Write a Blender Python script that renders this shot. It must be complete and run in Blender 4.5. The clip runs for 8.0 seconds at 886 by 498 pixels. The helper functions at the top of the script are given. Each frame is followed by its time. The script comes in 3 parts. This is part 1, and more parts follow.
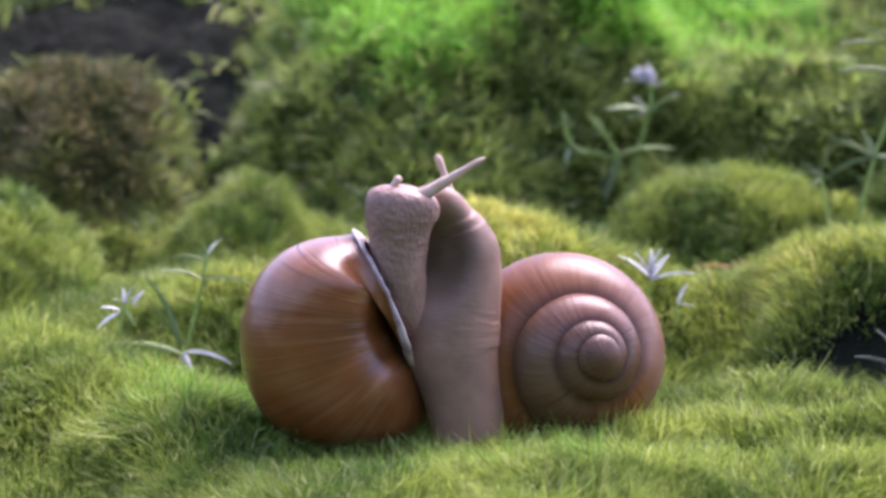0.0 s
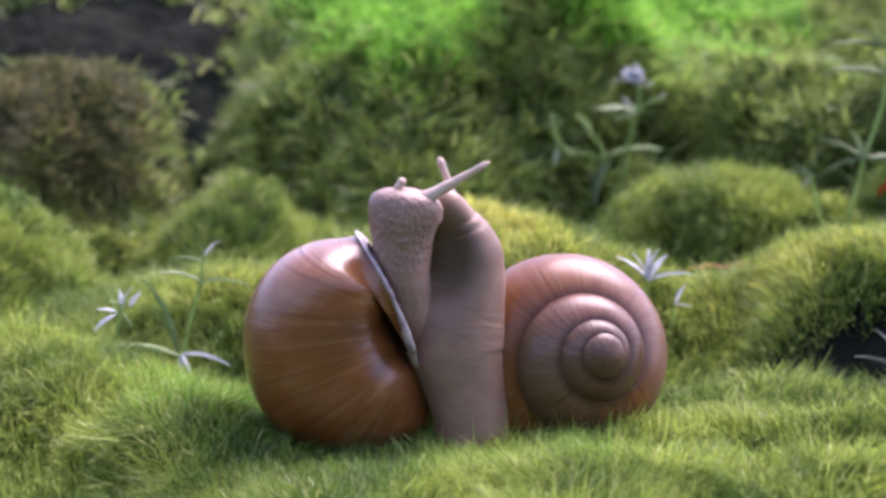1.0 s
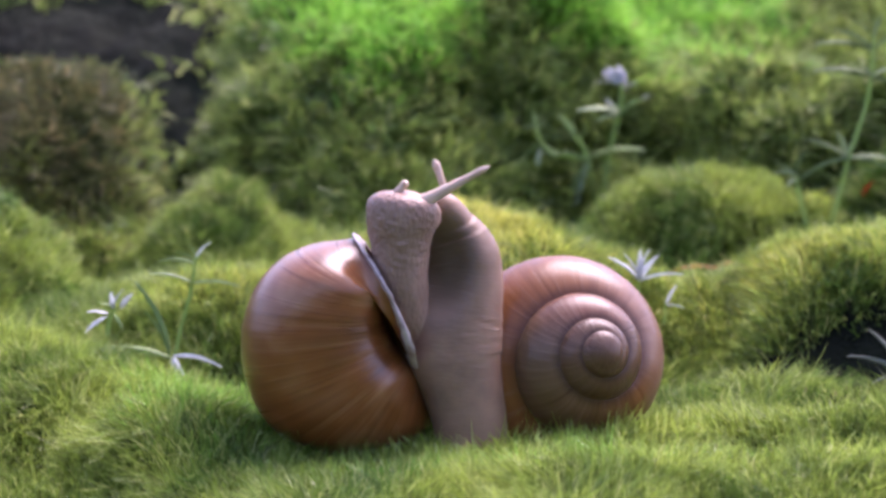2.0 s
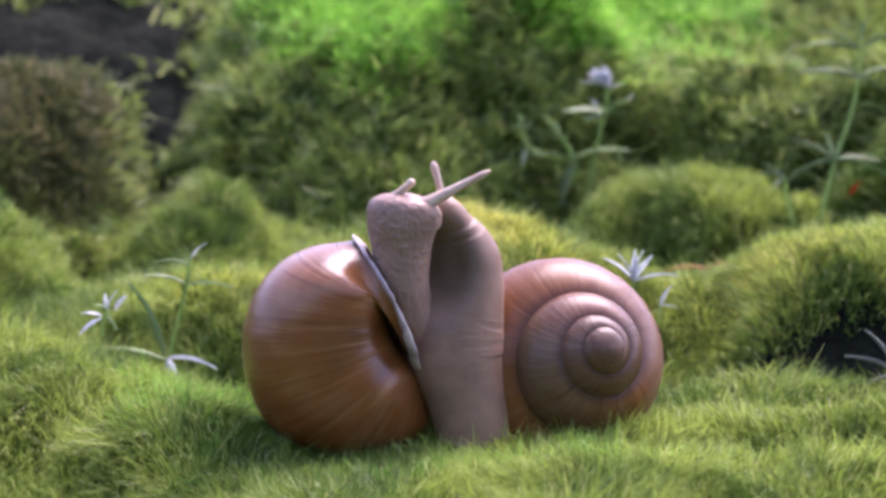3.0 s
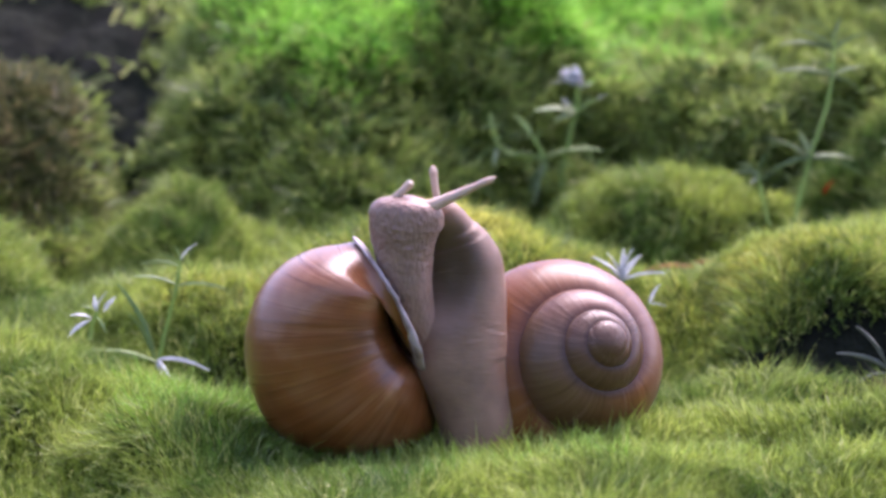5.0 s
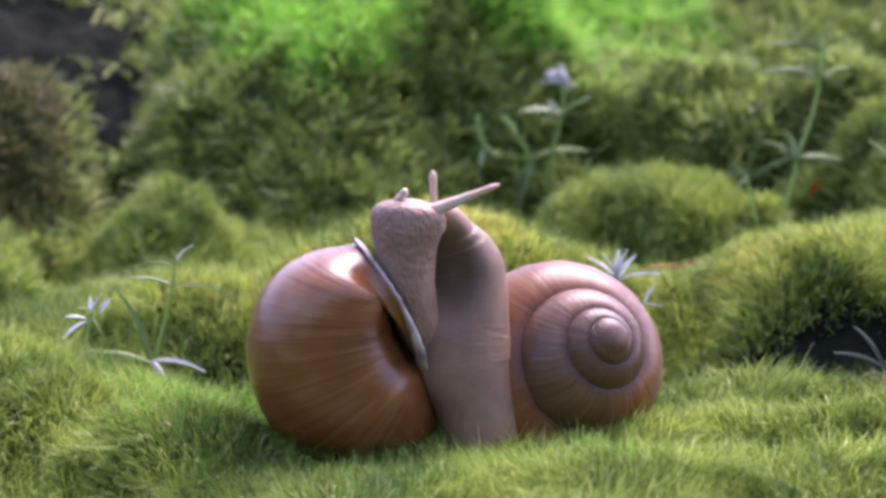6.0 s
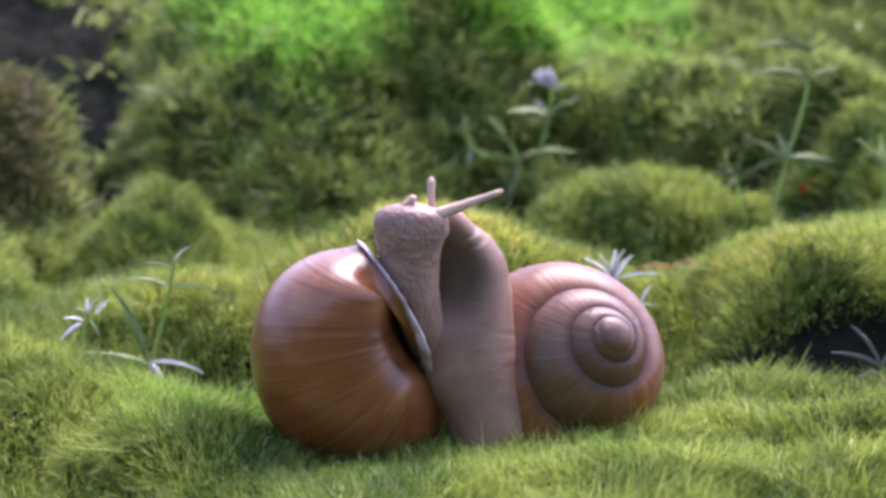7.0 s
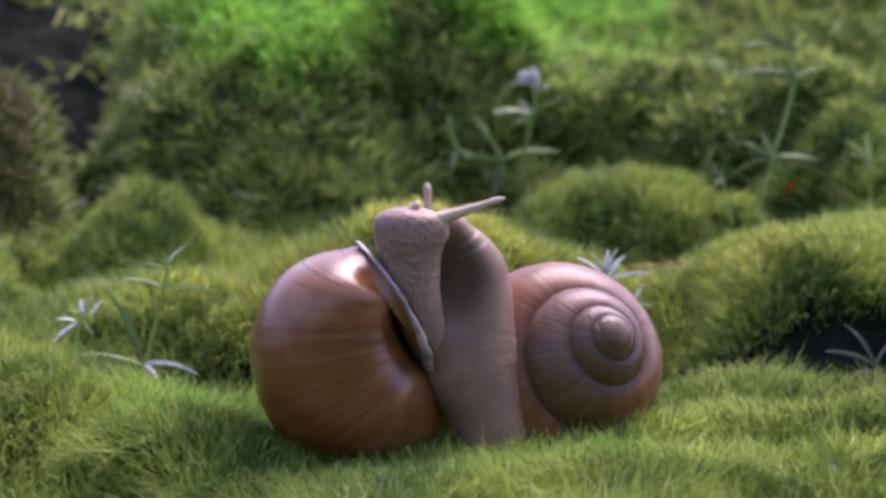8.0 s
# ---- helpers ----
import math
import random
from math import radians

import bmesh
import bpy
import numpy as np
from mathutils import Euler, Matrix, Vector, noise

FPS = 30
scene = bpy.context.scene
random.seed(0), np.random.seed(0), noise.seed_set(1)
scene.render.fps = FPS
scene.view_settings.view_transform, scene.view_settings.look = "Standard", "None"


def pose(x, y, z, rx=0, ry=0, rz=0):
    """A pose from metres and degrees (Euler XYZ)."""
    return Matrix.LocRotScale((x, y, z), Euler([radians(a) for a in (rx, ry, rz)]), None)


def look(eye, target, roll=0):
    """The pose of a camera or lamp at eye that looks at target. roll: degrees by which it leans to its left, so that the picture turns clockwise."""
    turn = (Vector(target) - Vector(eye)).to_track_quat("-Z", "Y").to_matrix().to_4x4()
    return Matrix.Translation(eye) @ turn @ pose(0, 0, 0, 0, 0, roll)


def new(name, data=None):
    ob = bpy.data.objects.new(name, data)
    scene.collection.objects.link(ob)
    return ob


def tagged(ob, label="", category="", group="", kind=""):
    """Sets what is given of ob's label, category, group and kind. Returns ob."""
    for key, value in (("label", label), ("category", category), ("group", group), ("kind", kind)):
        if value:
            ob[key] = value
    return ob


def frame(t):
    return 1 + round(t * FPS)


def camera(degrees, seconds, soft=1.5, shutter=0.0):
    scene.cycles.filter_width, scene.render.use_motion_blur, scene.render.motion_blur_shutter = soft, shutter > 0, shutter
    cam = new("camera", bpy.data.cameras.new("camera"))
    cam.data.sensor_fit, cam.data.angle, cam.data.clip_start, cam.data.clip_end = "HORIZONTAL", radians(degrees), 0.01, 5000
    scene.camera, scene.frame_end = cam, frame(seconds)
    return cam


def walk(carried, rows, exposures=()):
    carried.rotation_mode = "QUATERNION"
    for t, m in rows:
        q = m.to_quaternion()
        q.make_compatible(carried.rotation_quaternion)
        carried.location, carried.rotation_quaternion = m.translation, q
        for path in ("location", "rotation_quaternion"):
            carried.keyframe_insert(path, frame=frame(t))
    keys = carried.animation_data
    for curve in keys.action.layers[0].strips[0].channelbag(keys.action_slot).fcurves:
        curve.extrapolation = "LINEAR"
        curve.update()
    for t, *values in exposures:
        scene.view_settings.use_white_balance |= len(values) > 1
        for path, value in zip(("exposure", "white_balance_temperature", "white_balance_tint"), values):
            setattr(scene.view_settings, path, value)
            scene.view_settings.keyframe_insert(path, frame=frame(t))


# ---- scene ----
cam = camera(24.0, 8.0, soft=3.1)
cam.data.dof.use_dof = True
cam.data.dof.focus_distance = 0.452
cam.data.dof.aperture_fstop = 21.0


def cam_pose(x, y, z, yaw, pitch, roll):
    """Millimetres; yaw to the left of +y, pitch upwards, roll, in degrees."""
    ya, pi_ = radians(yaw), radians(pitch)
    eye = Vector((x, y, z)) / 1000
    ahead = Vector((-math.sin(ya) * math.cos(pi_), math.cos(ya) * math.cos(pi_), math.sin(pi_)))
    return look(eye, eye + ahead, roll)


walk(cam, [(t, cam_pose(*row)) for t, *row in (
    (0.0, 37.94, -462.24, 88.16, 4.943, -5.182, 0.494),
    (0.5, 33.68, -462.26, 88.14, 4.461, -5.167, 0.488),
    (1.0, 29.41, -462.27, 88.10, 3.973, -5.154, 0.463),
    (1.5, 25.13, -462.27, 88.06, 3.405, -5.139, 0.433),
    (3.0, 12.25, -462.19, 87.89, 1.783, -5.088, 0.437),
    (3.5, 7.95, -462.13, 87.82, 1.277, -5.078, 0.430),
    (4.0, 3.63, -462.06, 87.74, 0.761, -5.074, 0.390),
    (4.5, -0.69, -461.98, 87.65, 0.203, -5.076, 0.364),
    (6.0, -13.68, -461.66, 87.35, -1.375, -5.027, 0.358),
    (6.5, -18.02, -461.52, 87.23, -1.907, -5.011, 0.355),
    (7.0, -22.36, -461.38, 87.10, -2.381, -4.983, 0.350),
    (7.5, -26.71, -461.21, 86.97, -2.926, -4.973, 0.325),
    (8.0, -31.06, -461.04, 86.83, -3.483, -4.947, 0.307))],
    exposures=((0.0, 1.82, 6080, 41), (7.7, 1.82, 6080, 41), (8.0, 1.34, 6080, 41)))

# ---- world and sun ----
SUN_EL, SUN_AZ = radians(61), radians(36)   # azimuth from +y towards +x
world = bpy.data.worlds.new("world")
scene.world = world
world.use_nodes = True
wn = world.node_tree.nodes
sky = wn.new("ShaderNodeTexSky")
sky.sky_type, sky.sun_disc = "NISHITA", False
sky.dust_density = 3.0
sky.sun_elevation, sky.sun_rotation = SUN_EL, SUN_AZ
wn["Background"].inputs["Strength"].default_value = 0.15
world.node_tree.links.new(sky.outputs["Color"], wn["Background"].inputs["Color"])
sun = new("sun", bpy.data.lights.new("sun", "SUN"))
sun.data.energy, sun.data.angle, sun.data.color = 1.5, radians(44), (1.0, 0.96, 0.90)
sun_dir = Vector((math.sin(SUN_AZ) * math.cos(SUN_EL), math.cos(SUN_AZ) * math.cos(SUN_EL), math.sin(SUN_EL)))
sun.matrix_basis = look(sun_dir * 3, (0, 0, 0))


# ---- materials ----
def material(name, rough=0.6, **inputs):
    m = bpy.data.materials.new(name)
    m.use_nodes = True
    b = m.node_tree.nodes["Principled BSDF"]
    b.inputs["Roughness"].default_value = rough
    for k, v in inputs.items():
        b.inputs[k.replace("_", " ")].default_value = v
    return m, m.node_tree.nodes, m.node_tree.links, b


def ramp(nodes, links, fac, stops):
    r = nodes.new("ShaderNodeValToRGB")
    e = r.color_ramp.elements
    while len(e) < len(stops):
        e.new(0.5)
    for el, (p, c) in zip(e, stops):
        el.position, el.color = p, (*c, 1)
    links.new(fac, r.inputs["Fac"])
    return r.outputs["Color"]


def noise_tex(nodes, links, vec, scale, detail=4.0, rough=0.55, distortion=0.0):
    n = nodes.new("ShaderNodeTexNoise")
    n.inputs["Scale"].default_value, n.inputs["Detail"].default_value = scale, detail
    n.inputs["Roughness"].default_value, n.inputs["Distortion"].default_value = rough, distortion
    if vec is not None:
        links.new(vec, n.inputs["Vector"])
    return n.outputs["Fac"]


def mixed(nodes, links, kind, fac, a, b):
    m = nodes.new("ShaderNodeMix")
    m.data_type, m.blend_type = "RGBA", kind
    for sock, v in ((m.inputs["Factor"], fac), (m.inputs["A"], a), (m.inputs["B"], b)):
        if isinstance(v, (int, float)):
            sock.default_value = v
        elif isinstance(v, tuple):
            sock.default_value = (*v, 1)
        else:
            links.new(v, sock)
    return m.outputs["Result"]


def bumped(nodes, links, bsdf, height, strength, distance):
    b = nodes.new("ShaderNodeBump")
    b.inputs["Strength"].default_value, b.inputs["Distance"].default_value = strength, distance
    links.new(height, b.inputs["Height"])
    links.new(b.outputs["Normal"], bsdf.inputs["Normal"])


def object_vec(nodes):
    return nodes.new("ShaderNodeTexCoord").outputs["Object"]


def moss_material(name, low, high, dry, trans=0.45):
    m, n, l, b = material(name, 0.42)
    vec = object_vec(n)
    patch = noise_tex(n, l, vec, 28.0, 3.0)
    col = ramp(n, l, patch, ((0.35, low), (0.62, high)))
    g = n.new("ShaderNodeNewGeometry")
    col = mixed(n, l, "MIX", ramp(n, l, g.outputs["Random Per Island"], ((0.80, (0, 0, 0)), (1.0, (0.75, 0.75, 0.75)))), col, dry)
    shade = ramp(n, l, g.outputs["Random Per Island"], ((0.0, (0.40, 0.40, 0.40)), (0.7, (1.25, 1.25, 1.25))))
    col = mixed(n, l, "MULTIPLY", 1.0, col, shade)
    l.new(col, b.inputs["Base Color"])
    b.inputs["Specular IOR Level"].default_value = 0.5
    t = n.new("ShaderNodeBsdfTranslucent")
    l.new(col, t.inputs["Color"])
    mx = n.new("ShaderNodeMixShader")
    mx.inputs["Fac"].default_value = trans
    l.new(b.outputs["BSDF"], mx.inputs[1])
    l.new(t.outputs["BSDF"], mx.inputs[2])
    l.new(mx.outputs["Shader"], n["Material Output"].inputs["Surface"])
    return m


MOSS = moss_material("fur moss", (0.09, 0.185, 0.028), (0.33, 0.43, 0.07), (0.46, 0.46, 0.19))
MOSS_GOLD = moss_material("golden moss", (0.38, 0.47, 0.07), (0.56, 0.58, 0.11), (0.62, 0.56, 0.24))
MOSS_FAR = moss_material("feather moss", (0.125, 0.20, 0.038), (0.28, 0.375, 0.08), (0.39, 0.41, 0.17))
MOSS_FRESH = moss_material("fresh moss", (0.11, 0.30, 0.025), (0.26, 0.47, 0.06), (0.42, 0.50, 0.18))
MOSS_LIME = moss_material("lime moss", (0.14, 0.40, 0.035), (0.26, 0.56, 0.06), (0.40, 0.54, 0.14))
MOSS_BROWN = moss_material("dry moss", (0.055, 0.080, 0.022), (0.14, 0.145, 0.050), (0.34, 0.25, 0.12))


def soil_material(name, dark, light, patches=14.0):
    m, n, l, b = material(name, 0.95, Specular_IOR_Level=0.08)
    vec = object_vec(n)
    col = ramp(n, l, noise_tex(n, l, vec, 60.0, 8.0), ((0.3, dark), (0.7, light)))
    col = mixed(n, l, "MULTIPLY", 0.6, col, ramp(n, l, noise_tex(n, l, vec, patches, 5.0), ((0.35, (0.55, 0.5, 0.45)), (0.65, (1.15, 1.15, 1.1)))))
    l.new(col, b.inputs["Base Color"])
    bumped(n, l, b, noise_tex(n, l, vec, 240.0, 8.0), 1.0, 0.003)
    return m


# near-black soil colour stands in for the shade between the mounds
SHADE_SOIL = soil_material("soil with painted shade", (0.006, 0.0075, 0.005), (0.017, 0.021, 0.013))
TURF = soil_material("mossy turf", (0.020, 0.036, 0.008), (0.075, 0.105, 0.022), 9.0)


def shell_material(name, base, pale, rose, by_turn=None, coat=0.9, streak=0.5):
    """Growth lines run across the whorl: the UV's u counts turns, v goes round the tube."""
    m, n, l, b = material(name, 0.30)
    uv = n.new("ShaderNodeUVMap").outputs["UV"]
    mp = n.new("ShaderNodeMapping")
    mp.inputs["Scale"].default_value = (46.0, 1.3, 1.0)
    l.new(uv, mp.inputs["Vector"])
    lines = noise_tex(n, l, mp.outputs["Vector"], 1.6, 6.0, 0.5, 0.6)
    mp2 = n.new("ShaderNodeMapping")
    mp2.inputs["Scale"].default_value = (3.0, 2.4, 1.0)
    l.new(uv, mp2.inputs["Vector"])
    broad = noise_tex(n, l, mp2.outputs["Vector"], 1.5, 3.0, 0.5, 0.3)
    col = ramp(n, l, broad, ((0.30, base), (0.52, rose), (0.72, pale)))
    if by_turn:   # colour changes as the shell grew, with a pale sky sheen painted in
        sep = n.new("ShaderNodeSeparateXYZ")
        l.new(uv, sep.inputs["Vector"])
        wav = n.new("ShaderNodeMath")
        wav.operation = "MULTIPLY_ADD"
        wav.inputs[1].default_value = 0.22
        l.new(broad, wav.inputs[0])
        l.new(sep.outputs["X"], wav.inputs[2])
        add = n.new("ShaderNodeMath")
        add.operation = "MULTIPLY_ADD"
        add.inputs[1].default_value, add.inputs[2].default_value = 1 / 2.4, 2.09 / 2.4
        l.new(wav.outputs["Value"], add.inputs[0])
        col = mixed(n, l, "MIX", 0.85, col, ramp(n, l, add.outputs["Value"], [((u + 2.2) / 2.4, c) for u, c in by_turn]))
    col = mixed(n, l, "MIX", ramp(n, l, lines, ((0.56, (0, 0, 0)), (0.74, (streak, streak, streak)))), col, pale)
    col = mixed(n, l, "MULTIPLY", 0.5, col, ramp(n, l, lines, ((0.25, (0.40, 0.32, 0.28)), (0.48, (1, 1, 1)))))
    if by_turn:   # groove shade painted as a dark band along the suture between whorls
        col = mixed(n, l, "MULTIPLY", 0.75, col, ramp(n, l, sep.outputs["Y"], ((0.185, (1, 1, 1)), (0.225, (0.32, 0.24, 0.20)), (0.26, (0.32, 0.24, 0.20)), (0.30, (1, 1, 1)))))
    l.new(col, b.inputs["Base Color"])
    l.new(ramp(n, l, lines, ((0.3, (0.26, 0.26, 0.26)), (0.7, (0.42, 0.42, 0.42)))), b.inputs["Roughness"])
    b.inputs["Coat Weight"].default_value, b.inputs["Coat Roughness"].default_value = coat, 0.3
    b.inputs["Specular IOR Level"].default_value, b.inputs["Coat IOR"].default_value = 0.12, 1.55
    b.inputs["Subsurface Weight"].default_value = 0.06
    b.inputs["Subsurface Radius"].default_value = (0.002, 0.001, 0.0006)
    bumped(n, l, b, lines, 0.34, 0.0008)
    return m


SHELL_BROWN = shell_material("brown shell", (0.080, 0.026, 0.004), (0.31, 0.16, 0.075), (0.19, 0.062, 0.015), None, 0.68)
# stops -0.46 and -0.33 are paler to paint the sheen on the right
SHELL_ROSE = shell_material("rosy shell", (0.085, 0.042, 0.018), (0.25, 0.16, 0.12), (0.15, 0.072, 0.042), (
    (-2.1, (0.092, 0.047, 0.023)), (-1.4, (0.101, 0.052, 0.026)), (-1.2, (0.161, 0.063, 0.034)), (-0.98, (0.110, 0.067, 0.035)), (-0.75, (0.110, 0.052, 0.017)),
    (-0.62, (0.202, 0.071, 0.018)), (-0.46, (0.193, 0.105, 0.065)), (-0.33, (0.193, 0.092, 0.053)), (-0.2, (0.20, 0.068, 0.014)), (-0.08, (0.17, 0.056, 0.011))), 0.35, 0.3)


def skin_material(name, dark, light, scale=620.0, relief=0.9, sole_shade=None, grain=(1.0, 1.0, 0.55)):
    m, n, l, b = material(name, 0.54, Specular_IOR_Level=0.35)
    vec = object_vec(n)
    v = n.new("ShaderNodeTexVoronoi")
    v.feature = "SMOOTH_F1"
    v.inputs["Smoothness"].default_value = 0.35
    v.inputs["Scale"].default_value = scale
    mp = n.new("ShaderNodeMapping")
    mp.inputs["Rotation"].default_value, mp.inputs["Scale"].default_value = (0, radians(24) if grain[2] < 1 else 0, 0), grain
    l.new(vec, mp.inputs["Vector"])
    l.new(mp.outputs["Vector"], v.inputs["Vector"])
    broad = noise_tex(n, l, vec, 90.0, 5.0)
    col = ramp(n, l, broad, ((0.3, dark), (0.7, light)))
    if sole_shade:   # the olive-brown underside of the foot, with the hollow's shade painted in
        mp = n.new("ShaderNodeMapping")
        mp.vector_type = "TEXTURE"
        mp.inputs["Location"].default_value, mp.inputs["Scale"].default_value = sole_shade
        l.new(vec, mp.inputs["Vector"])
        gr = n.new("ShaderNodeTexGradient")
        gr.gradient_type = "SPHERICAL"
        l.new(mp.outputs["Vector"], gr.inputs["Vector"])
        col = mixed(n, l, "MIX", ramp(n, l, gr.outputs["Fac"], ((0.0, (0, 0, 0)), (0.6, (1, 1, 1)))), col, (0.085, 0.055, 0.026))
    col = mixed(n, l, "MULTIPLY", 0.4 if relief > 0.3 else 0.03, col, ramp(n, l, v.outputs["Distance"], ((0.25, (1.1, 1.1, 1.1)), (0.8, (0.6, 0.52, 0.48)))))
    l.new(col, b.inputs["Base Color"])
    b.inputs["Subsurface Weight"].default_value = 0.25
    b.inputs["Subsurface Radius"].default_value = (0.003, 0.0014, 0.0009)
    b.inputs["Coat Weight"].default_value, b.inputs["Coat Roughness"].default_value = 0.12, 0.3
    inv = n.new("ShaderNodeMath")
    inv.operation = "SUBTRACT"
    inv.inputs[0].default_value = 1.0
    l.new(v.outputs["Distance"], inv.inputs[1])
    bumped(n, l, b, inv.outputs["Value"], relief, 0.0009)
    return m


SKIN = skin_material("snail skin", (0.19, 0.115, 0.080), (0.34, 0.215, 0.160), 1150.0, 0.3)
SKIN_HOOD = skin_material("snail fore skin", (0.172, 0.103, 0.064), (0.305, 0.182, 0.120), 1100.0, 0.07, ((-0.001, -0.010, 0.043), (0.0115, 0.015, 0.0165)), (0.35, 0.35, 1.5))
FEELER = skin_material("tentacle skin", (0.45, 0.32, 0.23), (0.60, 0.46, 0.35), 1800.0, 0.12)


def lip_material(name, dark, light):
    m, n, l, b = material(name, 0.5)
    col = ramp(n, l, noise_tex(n, l, object_vec(n), 260.0, 5.0), ((0.36, dark), (0.62, light)))
    l.new(col, b.inputs["Base Color"])
    return m


LIP = lip_material("shell lip", (0.22, 0.16, 0.14), (0.50, 0.42, 0.40))
PLUG_DARK = lip_material("dark shell plug", (0.06, 0.024, 0.008), (0.12, 0.05, 0.02))


def leaf_material(name, a, c, rough=0.4):
    m, n, l, b = material(name, rough, Specular_IOR_Level=0.3)
    vec = object_vec(n)
    info = n.new("ShaderNodeObjectInfo")
    col = ramp(n, l, info.outputs["Random"], ((0.0, a), (1.0, c)))
    col = mixed(n, l, "MULTIPLY", 0.5, col, ramp(n, l, noise_tex(n, l, vec, 6.0, 4.0), ((0.3, (0.6, 0.65, 0.6)), (0.7, (1.1, 1.1, 1.1)))))
    l.new(col, b.inputs["Base Color"])
    t = n.new("ShaderNodeBsdfTranslucent")
    l.new(col, t.inputs["Color"])
    mx = n.new("ShaderNodeMixShader")
    mx.inputs["Fac"].default_value = 0.5
    l.new(b.outputs["BSDF"], mx.inputs[1])
    l.new(t.outputs["BSDF"], mx.inputs[2])
    l.new(mx.outputs["Shader"], n["Material Output"].inputs["Surface"])
    return m


LEAF = leaf_material("herb leaf", (0.26, 0.40, 0.15), (0.46, 0.56, 0.34), 0.5)
LEAF_DIM = leaf_material("bank herb leaf", (0.20, 0.29, 0.13), (0.32, 0.40, 0.24), 0.6)
LEAF_GREY = leaf_material("grey leaf", (0.22, 0.25, 0.22), (0.36, 0.39, 0.37), 0.5)
STEM = leaf_material("herb stem", (0.30, 0.44, 0.13), (0.38, 0.52, 0.18), 0.5)
PETAL = leaf_material("white petal", (0.68, 0.70, 0.72), (0.80, 0.82, 0.84), 0.5)
DRY = leaf_material("dry leaf", (0.32, 0.12, 0.04), (0.42, 0.19, 0.06), 0.6)
RED = leaf_material("red leaf", (0.55, 0.06, 0.03), (0.60, 0.09, 0.04), 0.5)


# ---- small tools ----
MM = 0.001
rng = np.random.default_rng(7)
LATTICE = rng.random((256, 256))


def value_noise(x, y):
    xi, yi = np.floor(x).astype(int), np.floor(y).astype(int)
    fx, fy = x - xi, y - yi
    fx, fy = fx * fx * (3 - 2 * fx), fy * fy * (3 - 2 * fy)
    g = lambda a, b: LATTICE[a % 256, b % 256]
    return ((g(xi, yi) * (1 - fx) + g(xi + 1, yi) * fx) * (1 - fy)
            + (g(xi, yi + 1) * (1 - fx) + g(xi + 1, yi + 1) * fx) * fy) * 2 - 1


def fractal(x, y, octaves=4):
    total, amp = 0, 1.0
    for o in range(octaves):
        total = total + amp * value_noise(x * 2**o + 17.3 * o, y * 2**o + 5.1 * o)
        amp *= 0.5
    return total


def mesh_from(name, verts, faces, mat, smooth=True, uvs=None):
    me = bpy.data.meshes.new(name)
    me.from_pydata(np.asarray(verts, float).tolist(), [], faces)
    me.materials.append(mat)
    if smooth:
        me.polygons.foreach_set("use_smooth", [True] * len(me.polygons))
    if uvs is not None:
        layer = me.uv_layers.new(name="UVMap")
        loops = np.zeros(len(me.loops), int)
        me.loops.foreach_get("vertex_index", loops)
        layer.data.foreach_set("uv", np.asarray(uvs, float)[loops].ravel())
    me.update()
    return me


def part(name, me, parent, m=None, label=""):
    ob = new(name, me)
    ob.parent = parent
    if m is not None:
        ob.matrix_basis = m
    return tagged(ob, label) if label else ob


# ---- ground ----
# x, y, height, half widths in x and y, steepness (2: bell, higher: table)
MOUNDS = (
    (-124, 40, 9, 50, 30, 3.0), (-104, 52, 5, 26, 14, 2.6), (-82, 24, 6, 22, 15, 2.6), (-61, 0, 8, 19, 15, 2.6), (-45, -28, 6, 18, 14, 2.6), (-112, -34, -14, 46, 38, 2.6), (104, 40, 6, 62, 14, 3.4), (104, -3, 8, 56, 10, 2.8), (106, 18, -5, 56, 8, 2.2), (58, 2, 4, 30, 26, 2.0), (72, -52, 8, 84, 16, 2.6),
    (-20, -85, 4, 60, 20, 2.0), (120, 118, 29, 66, 40, 5.0), (10, 106, 31, 38, 30, 3.2), (-40, 104, 15, 44, 28, 3.2),
    (-92, 100, 9, 32, 24, 3.0), (-152, 140, 36, 31, 40, 4.0), (-97, 240, 17, 28, 24, 3.6), (76, 228, 25, 40, 25, 3.6),
    (-30, 348, 53, 84, 68, 5.0), (-162, 288, 50, 44, 48, 3.2), (116, 292, 34, 36, 26, 4.0), (60, 335, 34, 62, 36, 5.0),
    (170, 260, 46, 40, 60, 3.0), (-100, -66, -15, 66, 38, 2.6), (100, -22, -11, 66, 12, 2.4), (-40, -24, -5, 34, 12, 2.0), (62, 112, -10, 17, 26, 2.6),
)
# hollows with shade painted onto their bare soil: x, y, half widths, depth
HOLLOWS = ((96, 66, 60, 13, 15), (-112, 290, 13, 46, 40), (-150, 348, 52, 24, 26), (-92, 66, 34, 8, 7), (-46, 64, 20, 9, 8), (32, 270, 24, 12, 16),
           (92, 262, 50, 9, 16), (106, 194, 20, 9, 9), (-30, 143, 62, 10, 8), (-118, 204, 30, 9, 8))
# more moss-free soil painted dark as shade: x, y, half widths
SHADE_SPOTS = ((96, 76, 70, 10), (-48, 72, 17, 9), (-180, 410, 92, 66), (-124, 372, 24, 34), (-30, 146, 42, 10), (76, 146, 20, 9))


